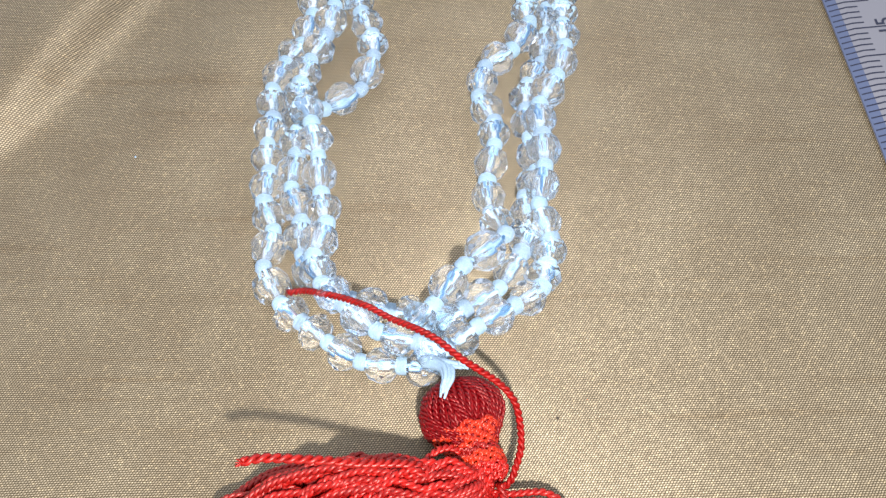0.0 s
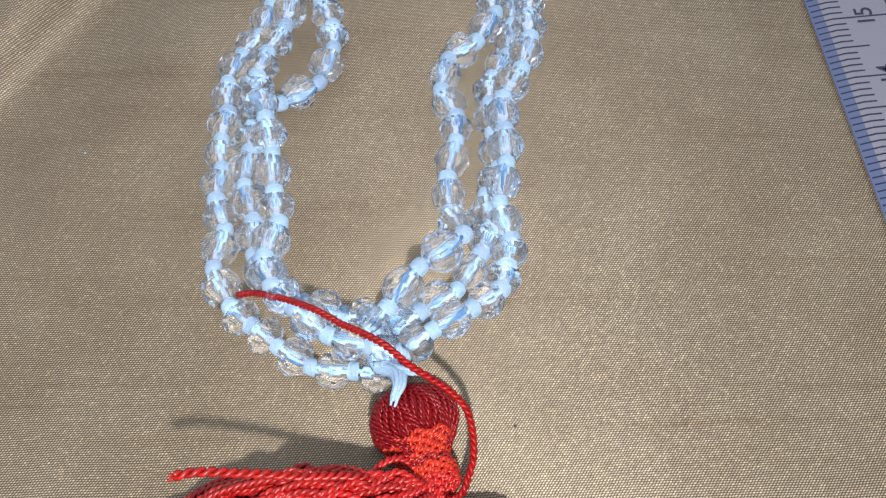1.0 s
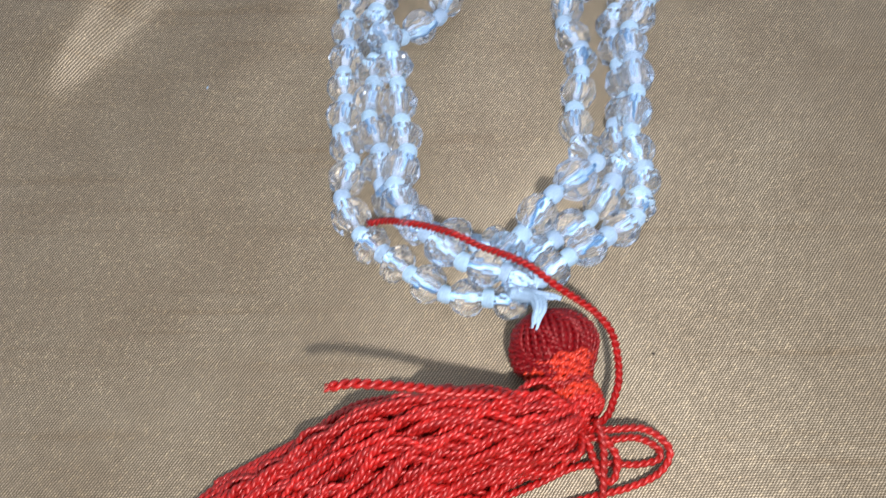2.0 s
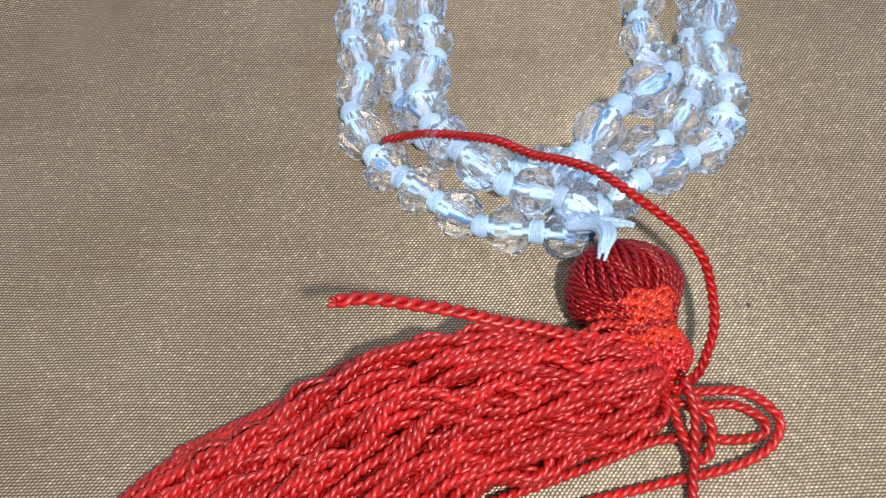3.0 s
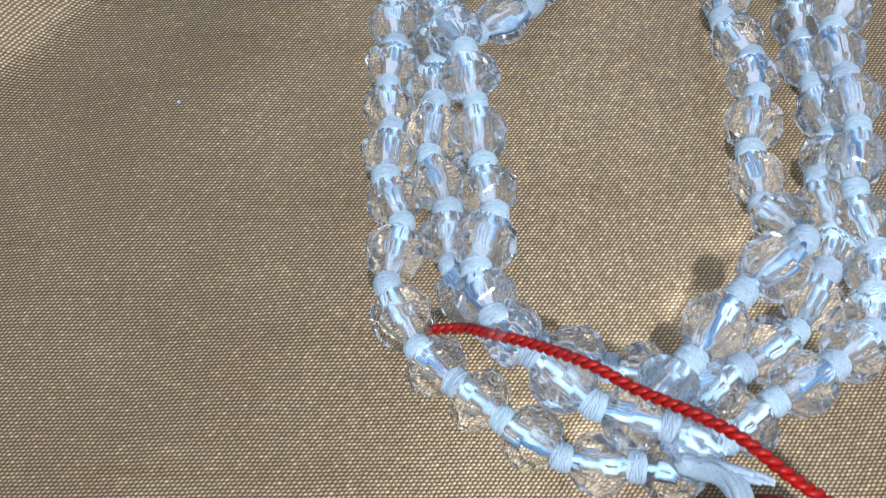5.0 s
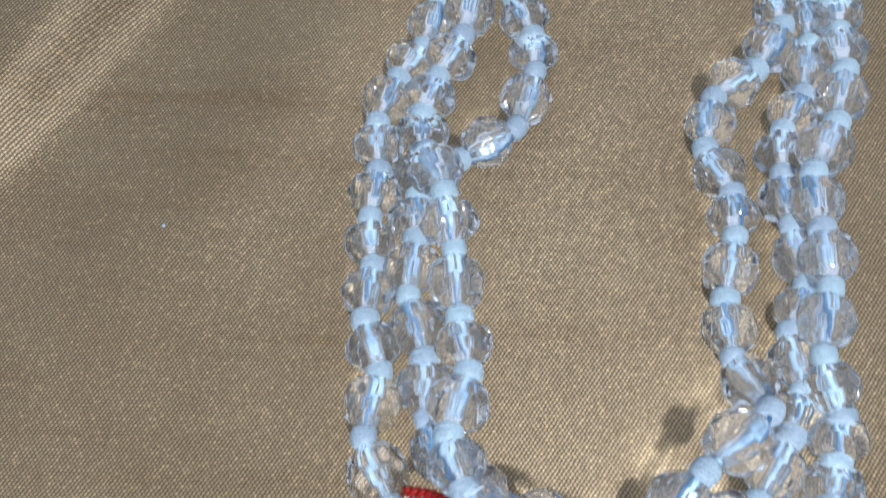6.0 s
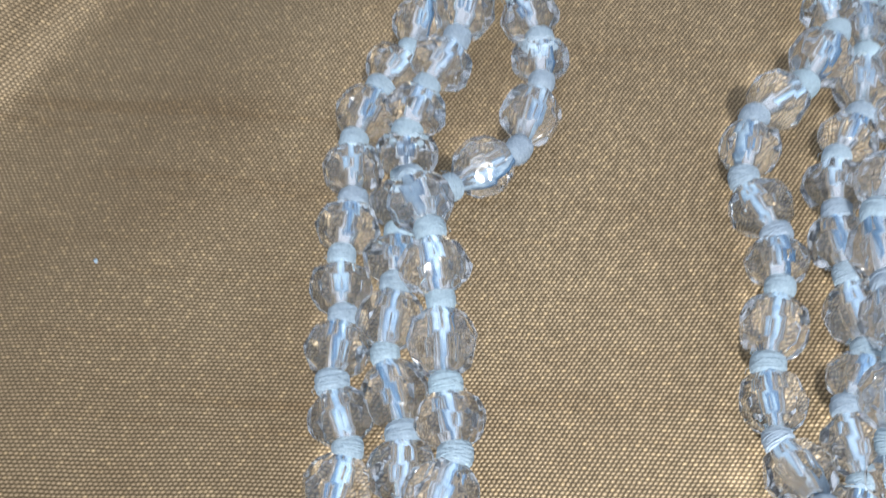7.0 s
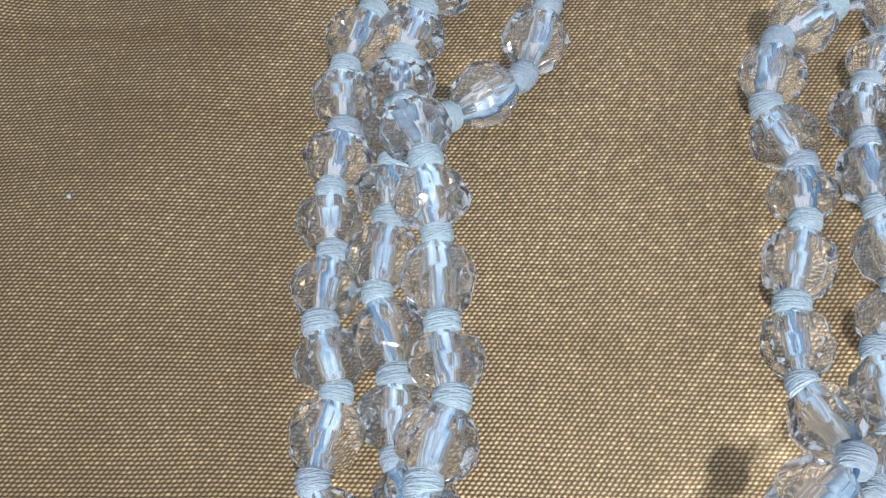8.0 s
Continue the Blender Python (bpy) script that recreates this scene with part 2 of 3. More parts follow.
# ---- ruler ----
def build_ruler():
    base = new("ruler")
    tagged(base, "grey plastic ruler with blue edge and black numerals on gold cloth", "ruler")
    base.matrix_world = pose(44.45 * MM, 23.9 * MM, 0.15 * MM, 0, 0, 6.2)
    # local x runs across the ruler, local y along it; the mark 15 is at y = 0
    cm = 9.3
    prof = [(0.0, 0.0), (0.0, 0.35), (2.2, 0.95), (9.5, 1.0), (9.6, 1.2), (25.0, 1.6), (26.0, 1.4), (26.0, 0.0)]
    bm = bmesh.new()
    ends = []
    for y in (-60.0, 40.0):
        ends.append([bm.verts.new((px * MM, y * MM, pz * MM)) for px, pz in prof])
    for i in range(len(prof)):
        k = (i + 1) % len(prof)
        bm.faces.new((ends[0][i], ends[0][k], ends[1][k], ends[1][i]))
    bm.faces.new(ends[0][::-1])
    bm.faces.new(ends[1])
    bmesh.ops.recalc_face_normals(bm, faces=bm.faces)
    part("body", bm, PLASTIC, base)
    bm = bmesh.new()
    a = [bm.verts.new((px * MM, y * MM, pz * MM)) for y in (-60.0, 40.0) for px, pz in ((-0.03, 0.365), (1.35, 0.75), (1.35, 0.69), (-0.03, 0.2))]
    for q in ((0, 1, 5, 4), (1, 2, 6, 5), (2, 3, 7, 6), (3, 0, 4, 7), (3, 2, 1, 0), (4, 5, 6, 7)):
        bm.faces.new([a[i] for i in q])
    bmesh.ops.recalc_face_normals(bm, faces=bm.faces)
    part("edge_strip", bm, EDGE_BLUE, base, "blue translucent bevelled edge")

    def mark(length):
        def top(px):
            return (0.37 + 0.273 * px if px < 2.2 else 0.96 + 0.008 * (px - 2.2)) + 0.02
        bm = bmesh.new()
        xs = [0.15, 2.2, length]
        vs = [[bm.verts.new((px * MM, sy * 0.10 * MM, (top(px) + dz) * MM)) for px in xs] for sy, dz in ((-1, 0), (1, 0), (-1, -0.03), (1, -0.03))]
        for i in range(2):
            bm.faces.new((vs[0][i], vs[0][i + 1], vs[1][i + 1], vs[1][i]))
            bm.faces.new((vs[2][i], vs[0][i], vs[1][i], vs[3][i]))
            bm.faces.new((vs[3][i], vs[3][i + 1], vs[2][i + 1], vs[2][i]))
        me = bpy.data.meshes.new("tick")
        bm.to_mesh(me)
        bm.free()
        me.materials.append(INK)
        return me

    kinds = {10: mark(9.4), 5: mark(5.4), 1: mark(3.7)}
    for i in range(-60, 41):
        me = kinds[10] if i % 10 == 0 else kinds[5] if i % 5 == 0 else kinds[1]
        ob = new("tick", me)
        ob.parent, ob.location = base, (0, i * cm / 10 * MM, 0)
    bm = bmesh.new()
    bmesh.ops.create_cube(bm, size=1.0)
    for v in bm.verts:
        v.co = Vector((9.45 + v.co.x * 0.16, -10 + v.co.y * 99.0, 1.01 + v.co.z * 0.05)) * MM
    part("scale_line", bm, INK, base)
    for n in range(-2, 3):
        text = bpy.data.curves.new("numeral", "FONT")
        text.body, text.size, text.extrude = str(15 + n), 3.1 * MM, 0.01 * MM
        text.align_x, text.align_y = "CENTER", "CENTER"
        text.offset = 0.01 * MM
        text.materials.append(INK)
        shape = new("numeral", text)
        bpy.context.view_layer.update()
        ob = new("numeral", bpy.data.meshes.new_from_object(shape.evaluated_get(bpy.context.evaluated_depsgraph_get())))
        bpy.data.objects.remove(shape)
        ob.name, ob.parent = "numeral", base
        ob.matrix_local = pose(6.3 * MM, n * cm * MM, 1.02 * MM, 0, 0, 90)


build_ruler()

# ---- necklace ----
# knots of each strand in millimetres, from the top of the loop to the tassel
STRANDS = {
    "outer_left": [(-20.2, 42.6, 2.6), (-21.5, 38.6, 2.7), (-22.23, 34.39, 2.70), (-22.35, 30.22, 2.50), (-22.31, 25.93, 2.20), (-23.40, 21.12, 2.00), (-25.11, 18.01, 2.00), (-26.36, 13.60, 2.00), (-25.85, 9.20, 2.00), (-26.08, 5.16, 2.00), (-25.48, 1.17, 2.00), (-25.60, -3.05, 2.00), (-24.20, -6.93, 1.90), (-24.80, -11.65, 1.90), (-22.40, -16.31, 1.90), (-19.94, -18.49, 1.90), (-16.96, -20.85, 1.90), (-13.41, -23.09, 1.90), (-9.08, -23.56, 2.00), (-4.69, -24.07, 2.20)],
    "middle_left": [(-14.8, 42.0, 3.2), (-16.4, 38.0, 3.5), (-17.49, 33.67, 3.70), (-18.19, 30.49, 3.70), (-19.42, 26.21, 3.50), (-20.15, 21.45, 3.20), (-21.91, 17.59, 2.90), (-22.83, 14.08, 2.70), (-22.68, 10.94, 2.20), (-22.58, 6.98, 2.20), (-22.42, 3.39, 2.30), (-22.67, -1.07, 2.00), (-21.12, -5.82, 2.00), (-20.62, -10.10, 2.00), (-18.40, -14.60, 2.30), (-14.83, -15.91, 2.10), (-10.42, -17.22, 2.00), (-6.86, -17.70, 2.30), (-3.92, -18.24, 2.70)],
    "inner_left": [(-9.5, 42.0, 3.0), (-11.0, 38.3, 3.4), (-12.89, 34.45, 3.70), (-14.96, 31.10, 3.50), (-16.81, 29.29, 2.90), (-16.09, 26.26, 2.30), (-14.48, 22.45, 2.10), (-14.22, 19.10, 2.00), (-15.53, 13.67, 2.00), (-19.73, 10.50, 2.10), (-22.01, 9.50, 4.70), (-20.39, 5.52, 5.70), (-19.46, 1.60, 4.60), (-18.76, -3.45, 4.20), (-17.92, -7.40, 4.10), (-18.92, -11.92, 4.50), (-17.63, -15.55, 4.90), (-15.27, -17.67, 4.70), (-11.60, -20.69, 4.20), (-7.38, -21.91, 4.20), (-4.20, -23.25, 3.70)],
    "inner_right": [(5.5, 43.0, 2.5), (6.5, 39.0, 3.0), (6.12, 34.70, 3.70), (5.34, 30.20, 3.70), (4.82, 27.11, 3.20), (5.39, 23.90, 2.70), (3.10, 19.74, 2.30), (-0.26, 16.88, 2.30), (-1.01, 12.48, 1.90), (0.81, 8.54, 2.00), (0.77, 4.85, 2.20), (-0.12, -0.08, 1.90), (0.24, -4.63, 1.90), (1.74, -9.12, 4.70), (-2.74, -13.60, 5.50), (-5.87, -17.59, 4.20), (-8.43, -20.52, 3.70)],
    "middle_right": [(3.5, 43.0, 2.4), (5.5, 39.5, 2.4), (7.0, 35.5, 2.3), (7.69, 31.24, 2.30), (7.72, 26.81, 2.20), (7.49, 22.57, 2.10), (6.67, 17.67, 2.00), (4.91, 14.33, 2.00), (4.62, 10.38, 2.00), (4.92, 6.06, 2.00), (5.70, 1.12, 2.10), (4.17, -2.42, 2.10), (4.76, -6.90, 2.10), (3.62, -9.93, 2.30), (0.99, -14.62, 2.50), (-2.59, -17.30, 2.70), (-6.03, -20.03, 2.90)],
    "outer_right": [(6.0, 41.0, 4.0), (7.6, 37.3, 4.0), (8.9, 33.4, 3.8), (9.44, 29.43, 3.70), (9.46, 25.90, 3.70), (9.47, 22.79, 3.70), (9.46, 18.82, 3.90), (8.24, 13.64, 4.20), (6.05, 8.93, 4.70), (6.19, 4.35, 4.90), (6.34, -0.22, 4.90), (5.57, -5.03, 4.50), (6.76, -8.75, 3.20), (6.30, -11.73, 2.70), (5.57, -14.73, 2.90), (2.58, -17.50, 3.90), (-1.29, -20.15, 4.30), (-4.28, -22.32, 3.70), (-7.81, -22.62, 3.30)],
}
BARE = {("inner_left", 9)}
BIG = {("inner_right", 12), ("inner_right", 13)}


def bead_mesh(name, belt, tip, seed):
    """A round bead of radius 1 along z, ground to flat facets, with a bore through it."""
    rng = random.Random(seed)
    bm = bmesh.new()
    bmesh.ops.create_cube(bm, size=2.6)
    planes = [((0, 0, s), 0.95) for s in (-1, 1)]
    for lat, count, shift, at in ((17, belt, 0.0, 0.97), (-17, belt, 0.5, 0.97), (50, tip, 0.25, 0.955), (-50, tip, 0.75, 0.955)):
        for j in range(count):
            a = (j + shift + rng.uniform(-0.08, 0.08)) * 2 * math.pi / count
            b = math.radians(lat + rng.uniform(-3, 3))
            planes.append(((math.cos(a) * math.cos(b), math.sin(a) * math.cos(b), math.sin(b)), at + rng.uniform(-0.012, 0.012)))
    for way, at in planes:
        way = Vector(way)
        bmesh.ops.bisect_plane(bm, geom=bm.verts[:] + bm.edges[:] + bm.faces[:], plane_co=way * at, plane_no=way, clear_outer=True)
        rim = [e for e in bm.edges if e.is_boundary]
        if rim:
            bmesh.ops.edgeloop_fill(bm, edges=rim)
        bmesh.ops.remove_doubles(bm, verts=bm.verts[:], dist=0.004)
    bmesh.ops.remove_doubles(bm, verts=bm.verts[:], dist=0.02)
    bmesh.ops.convex_hull(bm, input=bm.verts[:])
    bmesh.ops.dissolve_limit(bm, angle_limit=0.03, verts=bm.verts[:], edges=bm.edges[:])
    bmesh.ops.bevel(bm, geom=bm.edges[:], offset=0.034, segments=1, affect="EDGES")
    bmesh.ops.recalc_face_normals(bm, faces=bm.faces[:])
    if bm.calc_volume(signed=True) < 0:
        bmesh.ops.reverse_faces(bm, faces=bm.faces[:])
    # the bore: an air channel, so its wall faces inwards
    n = 14
    rings = [[bm.verts.new((r * math.cos(j * 2 * math.pi / n), r * math.sin(j * 2 * math.pi / n), z)) for j in range(n)]
             for z, r in ((-0.94, 0.30), (-0.80, 0.25), (0.80, 0.25), (0.94, 0.30))]
    for low, high in zip(rings[:-1], rings[1:]):
        for j in range(n):
            k = (j + 1) % n
            bm.faces.new((low[j], high[j], high[k], low[k])).smooth = True
    bm.faces.new(rings[0])
    bm.faces.new(rings[-1][::-1])
    me = bpy.data.meshes.new(name)
    bm.to_mesh(me)
    bm.free()
    me.materials.append(CRYSTAL)
    return me


def knot_mesh(seed):
    """A wound knot: a round core with turns of thread and loose fibres, along z, in millimetres."""
    rng = random.Random(seed)
    z = np.linspace(-0.86, 0.86, 13)

    def girth(at):
        return 0.48 + 0.44 * np.sqrt(np.maximum(0, 1 - (np.abs(at) / 0.9) ** 2.4))

    pieces = [tube_data(np.stack([0 * z, 0 * z, z], 1), girth(z), 14)]
    s = np.linspace(0, 1, 150)
    for turns, tilt, size in ((11, 0.10, 0.062), (7, -0.24, 0.07), (5, 0.34, 0.06)):
        a = s * 2 * np.pi * turns + rng.random() * 6
        zz = (s - 0.5) * (1.5 - abs(tilt)) + tilt * np.sin(a + seed) + 0.04 * np.sin(a * 2.3)
        r = girth(zz) - 0.012 + 0.025 * np.sin(a * 0.37 + seed)
        pieces.append(tube_data(np.stack([r * np.cos(a), r * np.sin(a), zz], 1), size, 5))
    for k in range(4):
        b, low, reach = rng.random() * 6.28, rng.uniform(-0.6, 0.4), rng.uniform(1.0, 1.3)
        p = np.array([[0.85 * math.cos(b), 0.85 * math.sin(b), low], [reach * math.cos(b + 0.2), reach * math.sin(b + 0.2), low + 0.2], [(reach + 0.1) * math.cos(b + 0.7), (reach + 0.1) * math.sin(b + 0.7), low + rng.uniform(-0.2, 0.6)]])
        pieces.append(tube_data(p, 0.013, 4))
    v, f = join(pieces)
    return plain_mesh("knot", (v * MM).tolist(), f, WHITE)


def build_necklace():
    rng = random.Random(7)
    base = new("necklace")
    tagged(base, "clear faceted crystal bead necklace, white knots, red tassel, on gold satin", "necklace")
    beads = [bead_mesh("bead", belt, tip, n) for n, (belt, tip) in enumerate(((7, 6), (8, 6), (7, 5), (8, 5)))]
    knots = [knot_mesh(n) for n in range(5)]
    for name, knot_list in STRANDS.items():
        points = np.array(knot_list)
        path, _ = curve_points(points, 0.6)
        ahead, side, up = frames_along(path)
        along = np.arange(len(path)) * 0.6
        start = rng.uniform(0, 6)
        # the blue strand is added to stand in for refraction inside the beads
        for off, radius, mat, words in ((0.0, 0.34, SHADED_THREAD, "white cotton stringing thread with blue shade in its colour"), (0.26, 0.19, REFRACTION_BLUE, "added blue strand imitating refraction in the beads")):
            a = along * 2 * np.pi / 9.0 + start
            lie = off * (np.cos(a)[:, None] * side + np.sin(a)[:, None] * up)
            v, f = tube_data((path + lie) * MM, radius * (1 + 0.08 * np.sin(along * 2.7 + start)) * MM, 8)
            ob = new("thread", plain_mesh("thread", v.tolist(), f, mat))
            ob.parent = base
            tagged(ob, words)
        for i, (a, b) in enumerate(zip(points[:-1], points[1:])):
            way = Vector(b - a)
            turn = way.to_track_quat("Z", "Y").to_matrix().to_4x4()
            if (name, i) not in BARE:
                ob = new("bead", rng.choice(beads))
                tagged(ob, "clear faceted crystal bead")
                ob.visible_shadow = False  # shadow switched off so lamp light passes the clear glass
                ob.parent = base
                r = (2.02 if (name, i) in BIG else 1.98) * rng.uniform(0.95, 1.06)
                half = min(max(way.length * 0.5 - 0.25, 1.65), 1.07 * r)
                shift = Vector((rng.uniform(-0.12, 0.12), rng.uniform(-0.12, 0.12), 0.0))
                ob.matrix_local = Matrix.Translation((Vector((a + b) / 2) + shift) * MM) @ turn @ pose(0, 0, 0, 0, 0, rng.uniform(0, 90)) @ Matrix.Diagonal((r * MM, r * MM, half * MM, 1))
            if i:
                ob = new("knot", rng.choice(knots))
                tagged(ob, "white knot of wound cotton thread")
                ob.parent = base
                back = points[i + 1] - points[i - 1]
                turn = Vector(back).to_track_quat("Z", "Y").to_matrix().to_4x4()
                k = rng.uniform(0.92, 1.1)
                ob.matrix_local = Matrix.Translation(Vector(a) * MM) @ turn @ Matrix.Diagonal((k, k, rng.uniform(0.8, 1.0), 1))
    tail = [[(-6.2, -23.9, 3.4), (-4.6, -25.2, 5.2), (-4.2, -27.0, 6.5), (-4.5, -28.2, 6.8), (-4.7, -29.2, 6.7)], [(-6.0, -23.6, 3.2), (-4.2, -24.8, 5.0), (-3.3, -25.2, 5.6), (-2.4, -25.7, 6.0)]]
    for points in tail:
        pieces = []
        for k in range(9):
            fan = np.linspace(0, 1, len(points))[:, None] ** 1.5 * np.array([[rng.gauss(0, 0.05), rng.gauss(0, 0.05), rng.gauss(0, 0.04)]])
            lie = np.linspace(1.2, 0.4, len(points))[:, None] * np.array([[0.55 * math.cos(k * 0.7), 0.30 * math.sin(k * 0.7), 0.16 * math.cos(k * 2.1)]])
            path, along = curve_points(np.array(points) + lie + fan, 0.25)
            pieces.append(tube_data(path[: len(path) - k % 4] * MM, 0.36 * (1 - 0.7 * (along / along[-1])[: len(path) - k % 4] ** 2) * MM, 6))
        v, f = join(pieces)
        ob = new("thread_tail", plain_mesh("thread_tail", v.tolist(), f, WHITE))
        ob.parent = base
        tagged(ob, "loose frayed white thread end")
    build_tassel(base)


# ---- tassel ----
def build_tassel(base):
    rng = random.Random(11)
    head, neck = Vector((-2.9, -29.8, 3.3)), Vector((-0.9, -35.4, 3.4))
    axis = (neck - head).normalized()
    turn = axis.to_track_quat("Z", "Y").to_matrix()
    side, up = np.array(turn.col[0]), np.array(turn.col[1])
    if abs(up[2]) < abs(side[2]):
        side, up = up, side
    prof = [(-4.0, 0.5), (-3.6, 1.9), (-2.7, 3.1), (-1.2, 4.05), (0.4, 4.1), (1.8, 3.3), (2.9, 2.45), (3.8, 2.15), (5.0, 2.1), (6.4, 2.2), (7.4, 1.2)]
    zs, rs = np.array(prof).T

    def around(z, a, grow=0.0):
        r = np.interp(z, zs, rs) + grow
        flat = np.interp(z, (-4, 1.5, 4), (0.74, 0.76, 0.95))
        return np.array(head)[None] + np.outer(z, np.array(axis)) + (r * np.cos(a))[:, None] * side + (r * np.sin(a) * flat)[:, None] * up

    z = np.linspace(-4.0, 7.4, 24)
    rings = [around(np.full(20, q), np.arange(20) * 2 * np.pi / 20, -0.25) for q in z]
    verts = np.vstack(rings)
    faces = [(i * 20 + j, i * 20 + (j + 1) % 20, (i + 1) * 20 + (j + 1) % 20, (i + 1) * 20 + j) for i in range(23) for j in range(20)]
    faces += [tuple(range(20))[::-1], tuple(23 * 20 + j for j in range(20))]
    tassel = new("tassel", plain_mesh("tassel", (verts * MM).tolist(), faces, CRIMSON))
    tassel.parent = base
    tagged(tassel, "red silk tassel with round head and bound neck")
    # threads that fold over the head
    for k in range(52):
        a = k * 2 * math.pi / 52
        zz = np.linspace(-3.95, 3.4, 12)
        points = around(zz, a + 0.09 * np.sin((zz + 4) * 0.8 + k * 0.9), rng.uniform(-0.16, 0.12) + 0.16 * math.sin(a * 3 + 1))
        ob = new("head_thread", cord_mesh("head_thread", points, CRIMSON, ply=0.17, off=0.15, pitch=1.25, step=0.16, sides=5, phase=k))
        ob.parent = tassel
    # bindings wound round the neck, with a zigzag lie like stitches
    # orange bands paint the lamp's highlight on the red silk
    for start, end, turns, grow, mat, words in ((1.8, 3.9, 7, 0.14, LIT_RED, "red silk binding wound round the neck, highlight coloured orange"), (3.8, 4.9, 4, 0.10, RED, "red silk binding"),
                                                (4.8, 6.0, 4, 0.26, LIT_RED, "red silk binding wound round the neck, highlight coloured orange"), (5.9, 7.2, 5, 0.20, RED, "red silk binding")):
        s = np.linspace(0, 1, turns * 60)
        a = s * turns * 2 * np.pi + rng.uniform(0, 6)
        points = around(start + (end - start) * s + 0.24 * np.sin(a * 9.37), a, grow + 0.08 * np.sin(a * 18.7))
        ob = new("binding", cord_mesh("binding", points, mat, ply=0.16, off=0.13, pitch=1.0, step=0.13, sides=5))
        ob.parent = tassel
        tagged(ob, words)

    def add_cord(points, mat=RED, **more):
        ob = new("cord", cord_mesh("cord", points, mat, phase=rng.uniform(0, 6.28), **more))
        ob.parent = tassel
        return ob

    upper = np.array([(-0.6, -36.2, 4.6), (-4.6, -36.7, 7.4), (-12.5, -36.7, 8.6), (-20.0, -37.3, 6.0), (-26.0, -40.2, 3.6), (-33.1, -44.0, 2.5), (-41.1, -50.5, 1.4)])
    lower = np.array([(0.6, -37.4, 3.6), (-1.6, -39.4, 4.4), (-9.5, -42.8, 4.8), (-15.6, -46.0, 4.2), (-22.5, -51.5, 3.0), (-29.0, -59.0, 1.8), (-35.0, -66.0, 1.2)])
    for k in range(210):
        s = (k * 0.618034) % 1.0
        level = ((k * 7) % 11) / 10
        points = upper * (1 - s) + lower * s
        bulge = 1 + 0.9 * math.sin(math.pi * s)
        points[:, 2] = np.maximum(0.5, points[:, 2] * (0.16 + 0.84 * level) * (0.75 + 0.25 * bulge))
        points[0] = np.array(neck) + (0.6 * rng.uniform(-1, 1) + 0.4, 1.0 * rng.uniform(-1, 1) - 0.7, 1.6 * rng.uniform(-1, 1) + 0.2)
        points[1:] += np.array([[rng.gauss(0, 0.35), rng.gauss(0, 0.45), rng.gauss(0, 0.25)] for _ in points[1:]])
        fine, along = curve_points(points, 2.2)
        sway = np.minimum(along / 8, 1)[:, None] * np.array([[rng.gauss(0, 0.32), rng.gauss(0, 0.48), rng.gauss(0, 0.34)] for _ in fine])
        fine = fine + sway
        fine[:, 2] = np.maximum(fine[:, 2], 0.5)
        add_cord(fine[: len(fine) - k % 4])
    # strays along the outer edge
    add_cord([(-1.0, -36.8, 3.6), (-5.5, -36.6, 6.4), (-13.0, -36.6, 7.6), (-18.5, -36.9, 6.2), (-23.0, -38.6, 4.0), (-27.5, -41.0, 2.2), (-32.0, -43.2, 1.2), (-38.0, -47.0, 0.7)])
    add_cord([(-0.8, -37.0, 4.0), (-5.0, -36.8, 6.8), (-12.0, -36.8, 8.6), (-18.8, -37.6, 7.6), (-24.0, -39.4, 4.6), (-30.0, -43.0, 2.0), (-37.0, -46.5, 0.8)])
    add_cord([(-21.1, -39.6, 17.0), (-19.4, -39.1, 16.6), (-16.7, -38.8, 15.6), (-14.3, -38.5, 14.5), (-11.7, -38.1, 12.8), (-8.1, -37.0, 9.8), (-4.5, -36.4, 6.6), (-1.0, -36.2, 4.0)], ply=0.24, off=0.22, pitch=1.8, fray=14)
    # loose strands that bow out beyond the upper edge
    for k in range(6):
        bow = np.sin(np.linspace(0.1, 2.9, len(upper)))[:, None] * (0.5 + 0.42 * k) * np.array([[-0.42, 0.90, 0.0]])
        points = upper * (1.0, 1.0, 0.62 - 0.05 * k) + bow + np.array([[rng.gauss(0, 0.2), rng.gauss(0, 0.2), 0.0] for _ in upper])
        points[0], points[:, 2] = upper[0], np.maximum(points[:, 2], 0.5)
        add_cord(points[: len(upper) - k % 2])
    # a small curl beside the neck
    add_cord([(-3.1, -34.0, 5.0), (-4.0, -34.0, 6.0), (-5.2, -34.7, 6.8), (-6.1, -35.7, 7.0), (-5.6, -36.5, 7.0), (-3.7, -36.4, 6.0)])
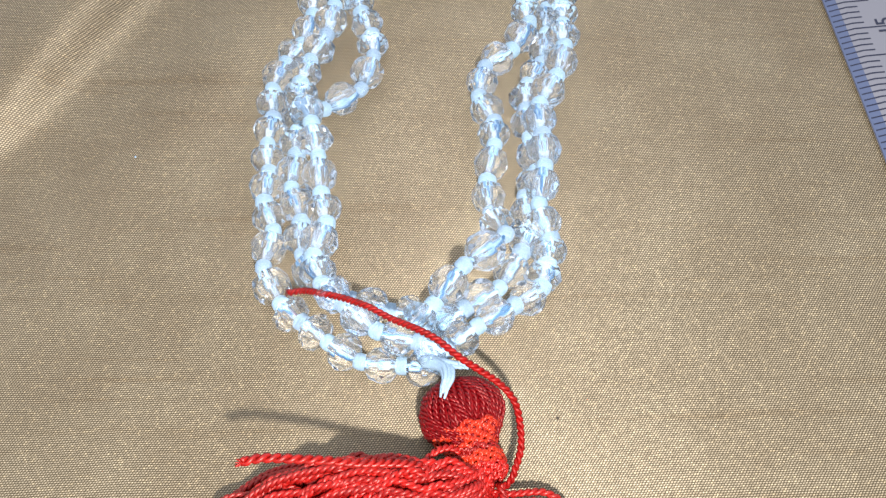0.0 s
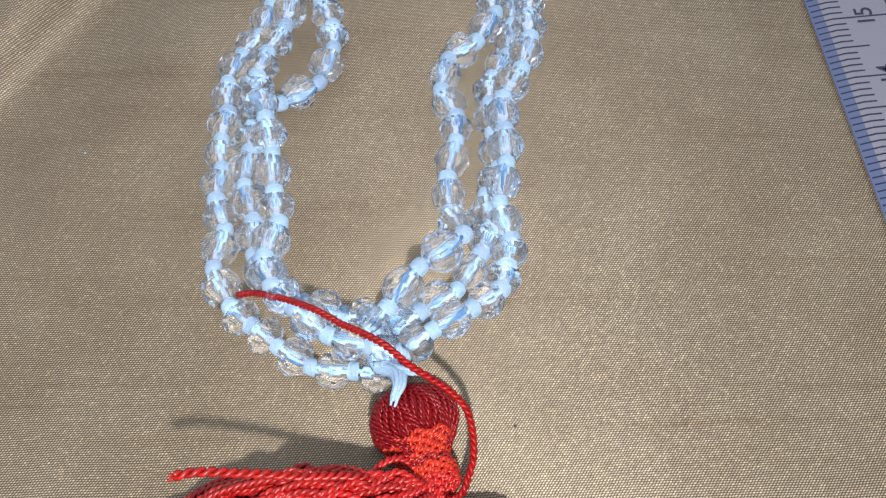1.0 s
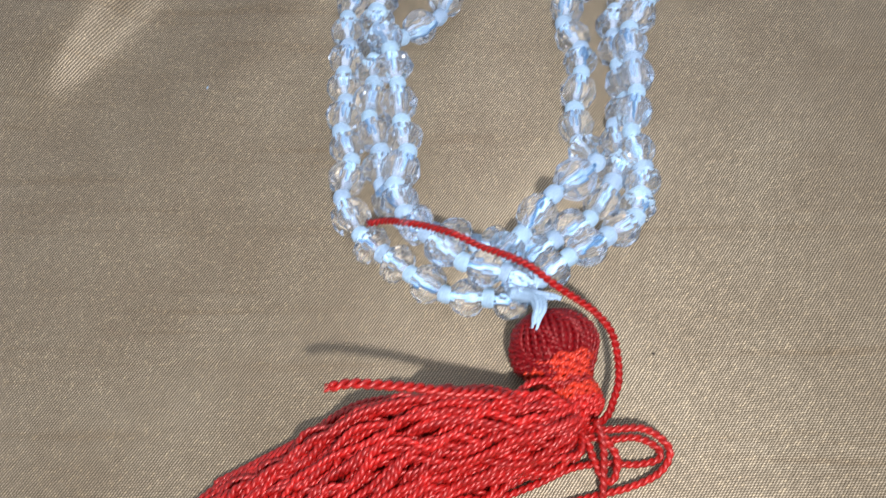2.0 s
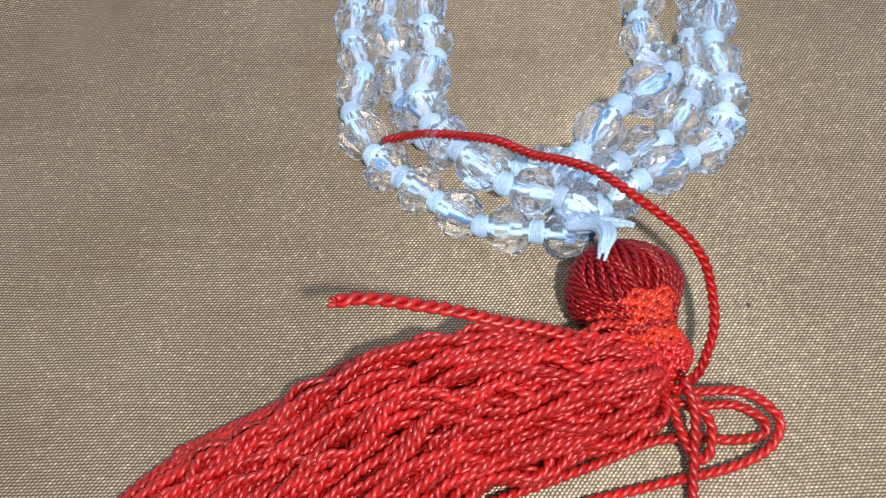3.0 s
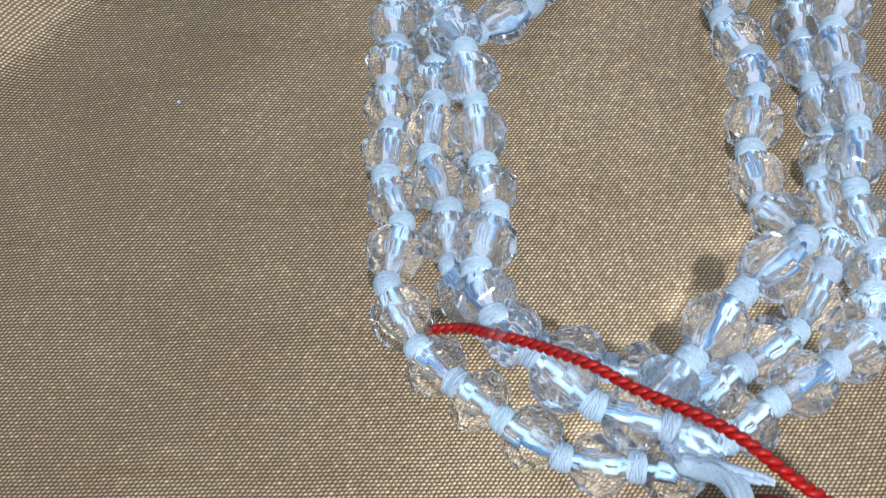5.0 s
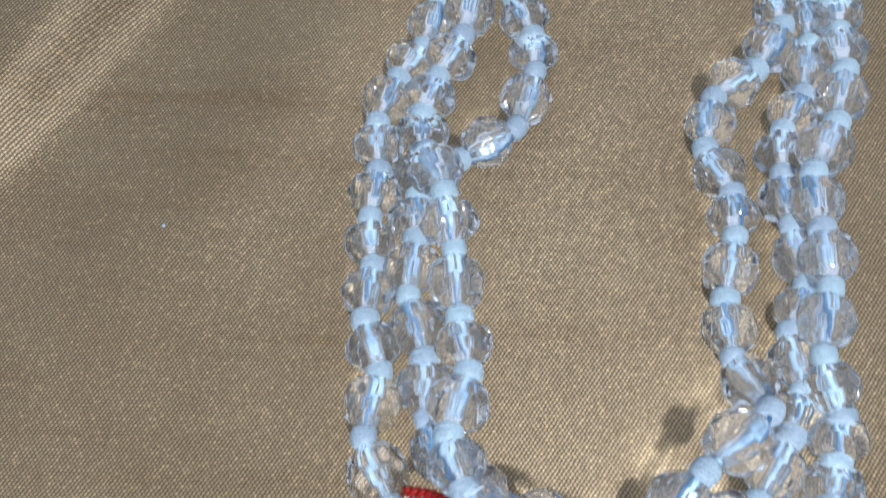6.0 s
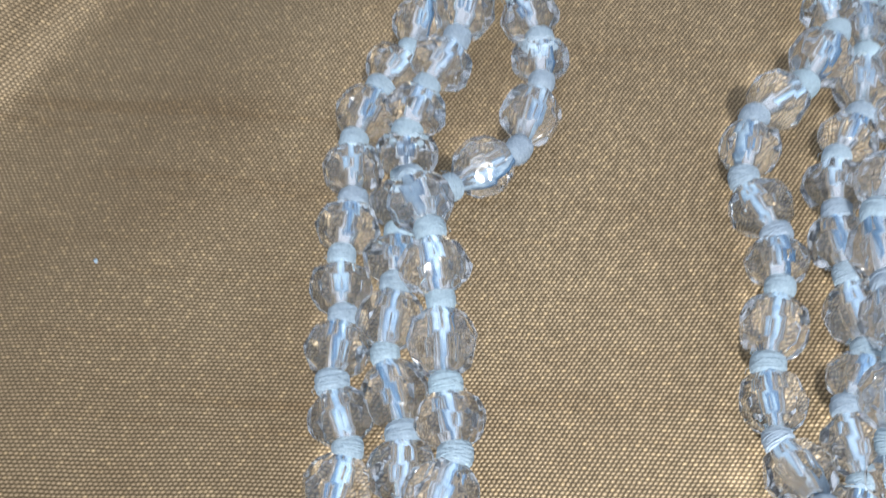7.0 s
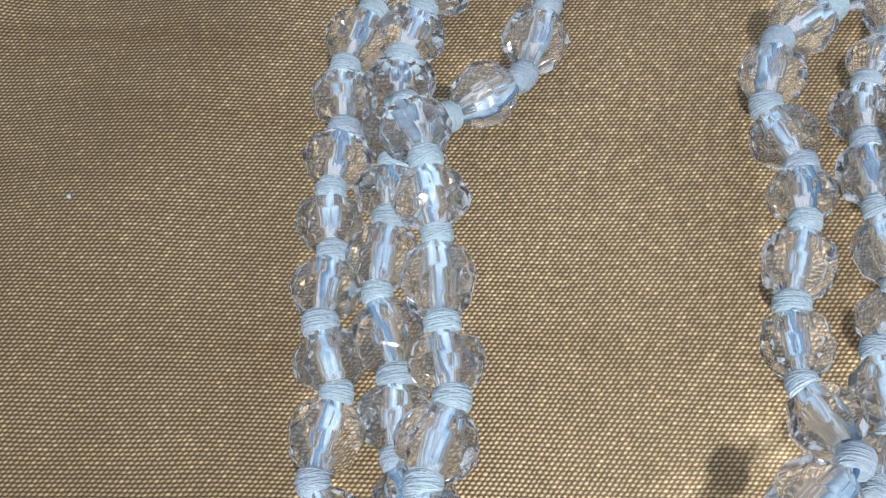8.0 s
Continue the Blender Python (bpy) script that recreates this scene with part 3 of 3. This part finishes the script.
    # the long cord over the beads
    add_cord([(-21.5, -15.3, 2.7), (-19.7, -15.7, 3.8), (-17.9, -16.9, 5.5), (-15.4, -18.2, 6.9), (-12.3, -20.3, 8.8), (-9.8, -22.0, 9.4), (-7.1, -24.0, 11.0), (-5.1, -25.5, 11.7), (-3.2, -27.2, 11.8), (-1.1, -28.2, 10.8), (0.7, -28.9, 9.5), (2.1, -29.9, 8.0), (2.7, -31.6, 6.8), (2.8, -33.9, 6.0), (2.3, -35.6, 5.2), (1.8, -36.6, 4.2), (0.2, -37.8, 3.4)], ply=0.22, off=0.17, pitch=1.3, step=0.14, fray=7, mat=DEEP)
    # loops beside the neck
    add_cord([(-0.8, -37.2, 3.4), (1.6, -37.6, 3.4), (5.0, -37.2, 2.8), (7.1, -38.3, 2.2), (7.4, -39.6, 1.9), (6.2, -41.1, 1.5), (3.6, -42.2, 1.1), (0.1, -43.1, 0.9), (-3.8, -44.2, 0.8), (-8.6, -45.6, 0.8), (-13.4, -46.4, 0.7), (-20.0, -50.0, 0.6)])
    add_cord([(-1.0, -37.4, 2.6), (1.4, -38.2, 2.4), (4.4, -37.7, 1.8), (6.4, -38.4, 1.3), (6.6, -39.4, 1.0), (4.6, -39.9, 0.8), (1.6, -40.0, 1.2), (-1.4, -40.6, 1.4), (-5.0, -42.4, 1.6), (-12.0, -45.2, 1.2)])
    add_cord([(0.6, -36.8, 3.8), (1.4, -38.4, 3.9), (2.6, -40.0, 3.0), (2.3, -41.9, 2.2), (1.3, -41.6, 2.2), (0.5, -40.0, 2.8), (0.0, -38.6, 3.2), (-0.8, -37.6, 3.2)])
    add_cord([(0.8, -37.0, 4.2), (1.4, -39.5, 3.8), (1.4, -42.0, 2.4), (1.3, -45.2, 1.0), (1.6, -49.0, 0.6), (1.0, -54.0, 0.55)])


build_necklace()


# ---- specks of lint on the cloth ----
def build_speck(x, y, r, mat, label):
    bm = bmesh.new()
    bmesh.ops.create_icosphere(bm, subdivisions=2, radius=r * MM)
    for v in bm.verts:
        v.co *= 1 + 0.4 * noise.noise(v.co * 6000 + Vector((x, y, 0)))
        v.co.z *= 0.5
    ob = part("lint_speck", bm, mat, None, label)
    tagged(ob, category="lint")
    ob.location = (x * MM, y * MM, (float(cloth_height(x, y)) + 0.3 * r) * MM)


DARK = material("dark_lint", (0.05, 0.035, 0.02), 0.8)[0]
build_speck(6.9, -28.5, 0.16, DARK, "tiny dark speck of lint on gold cloth")
build_speck(-42.1, 4.4, 0.14, WHITE, "tiny pale speck of lint on gold cloth")
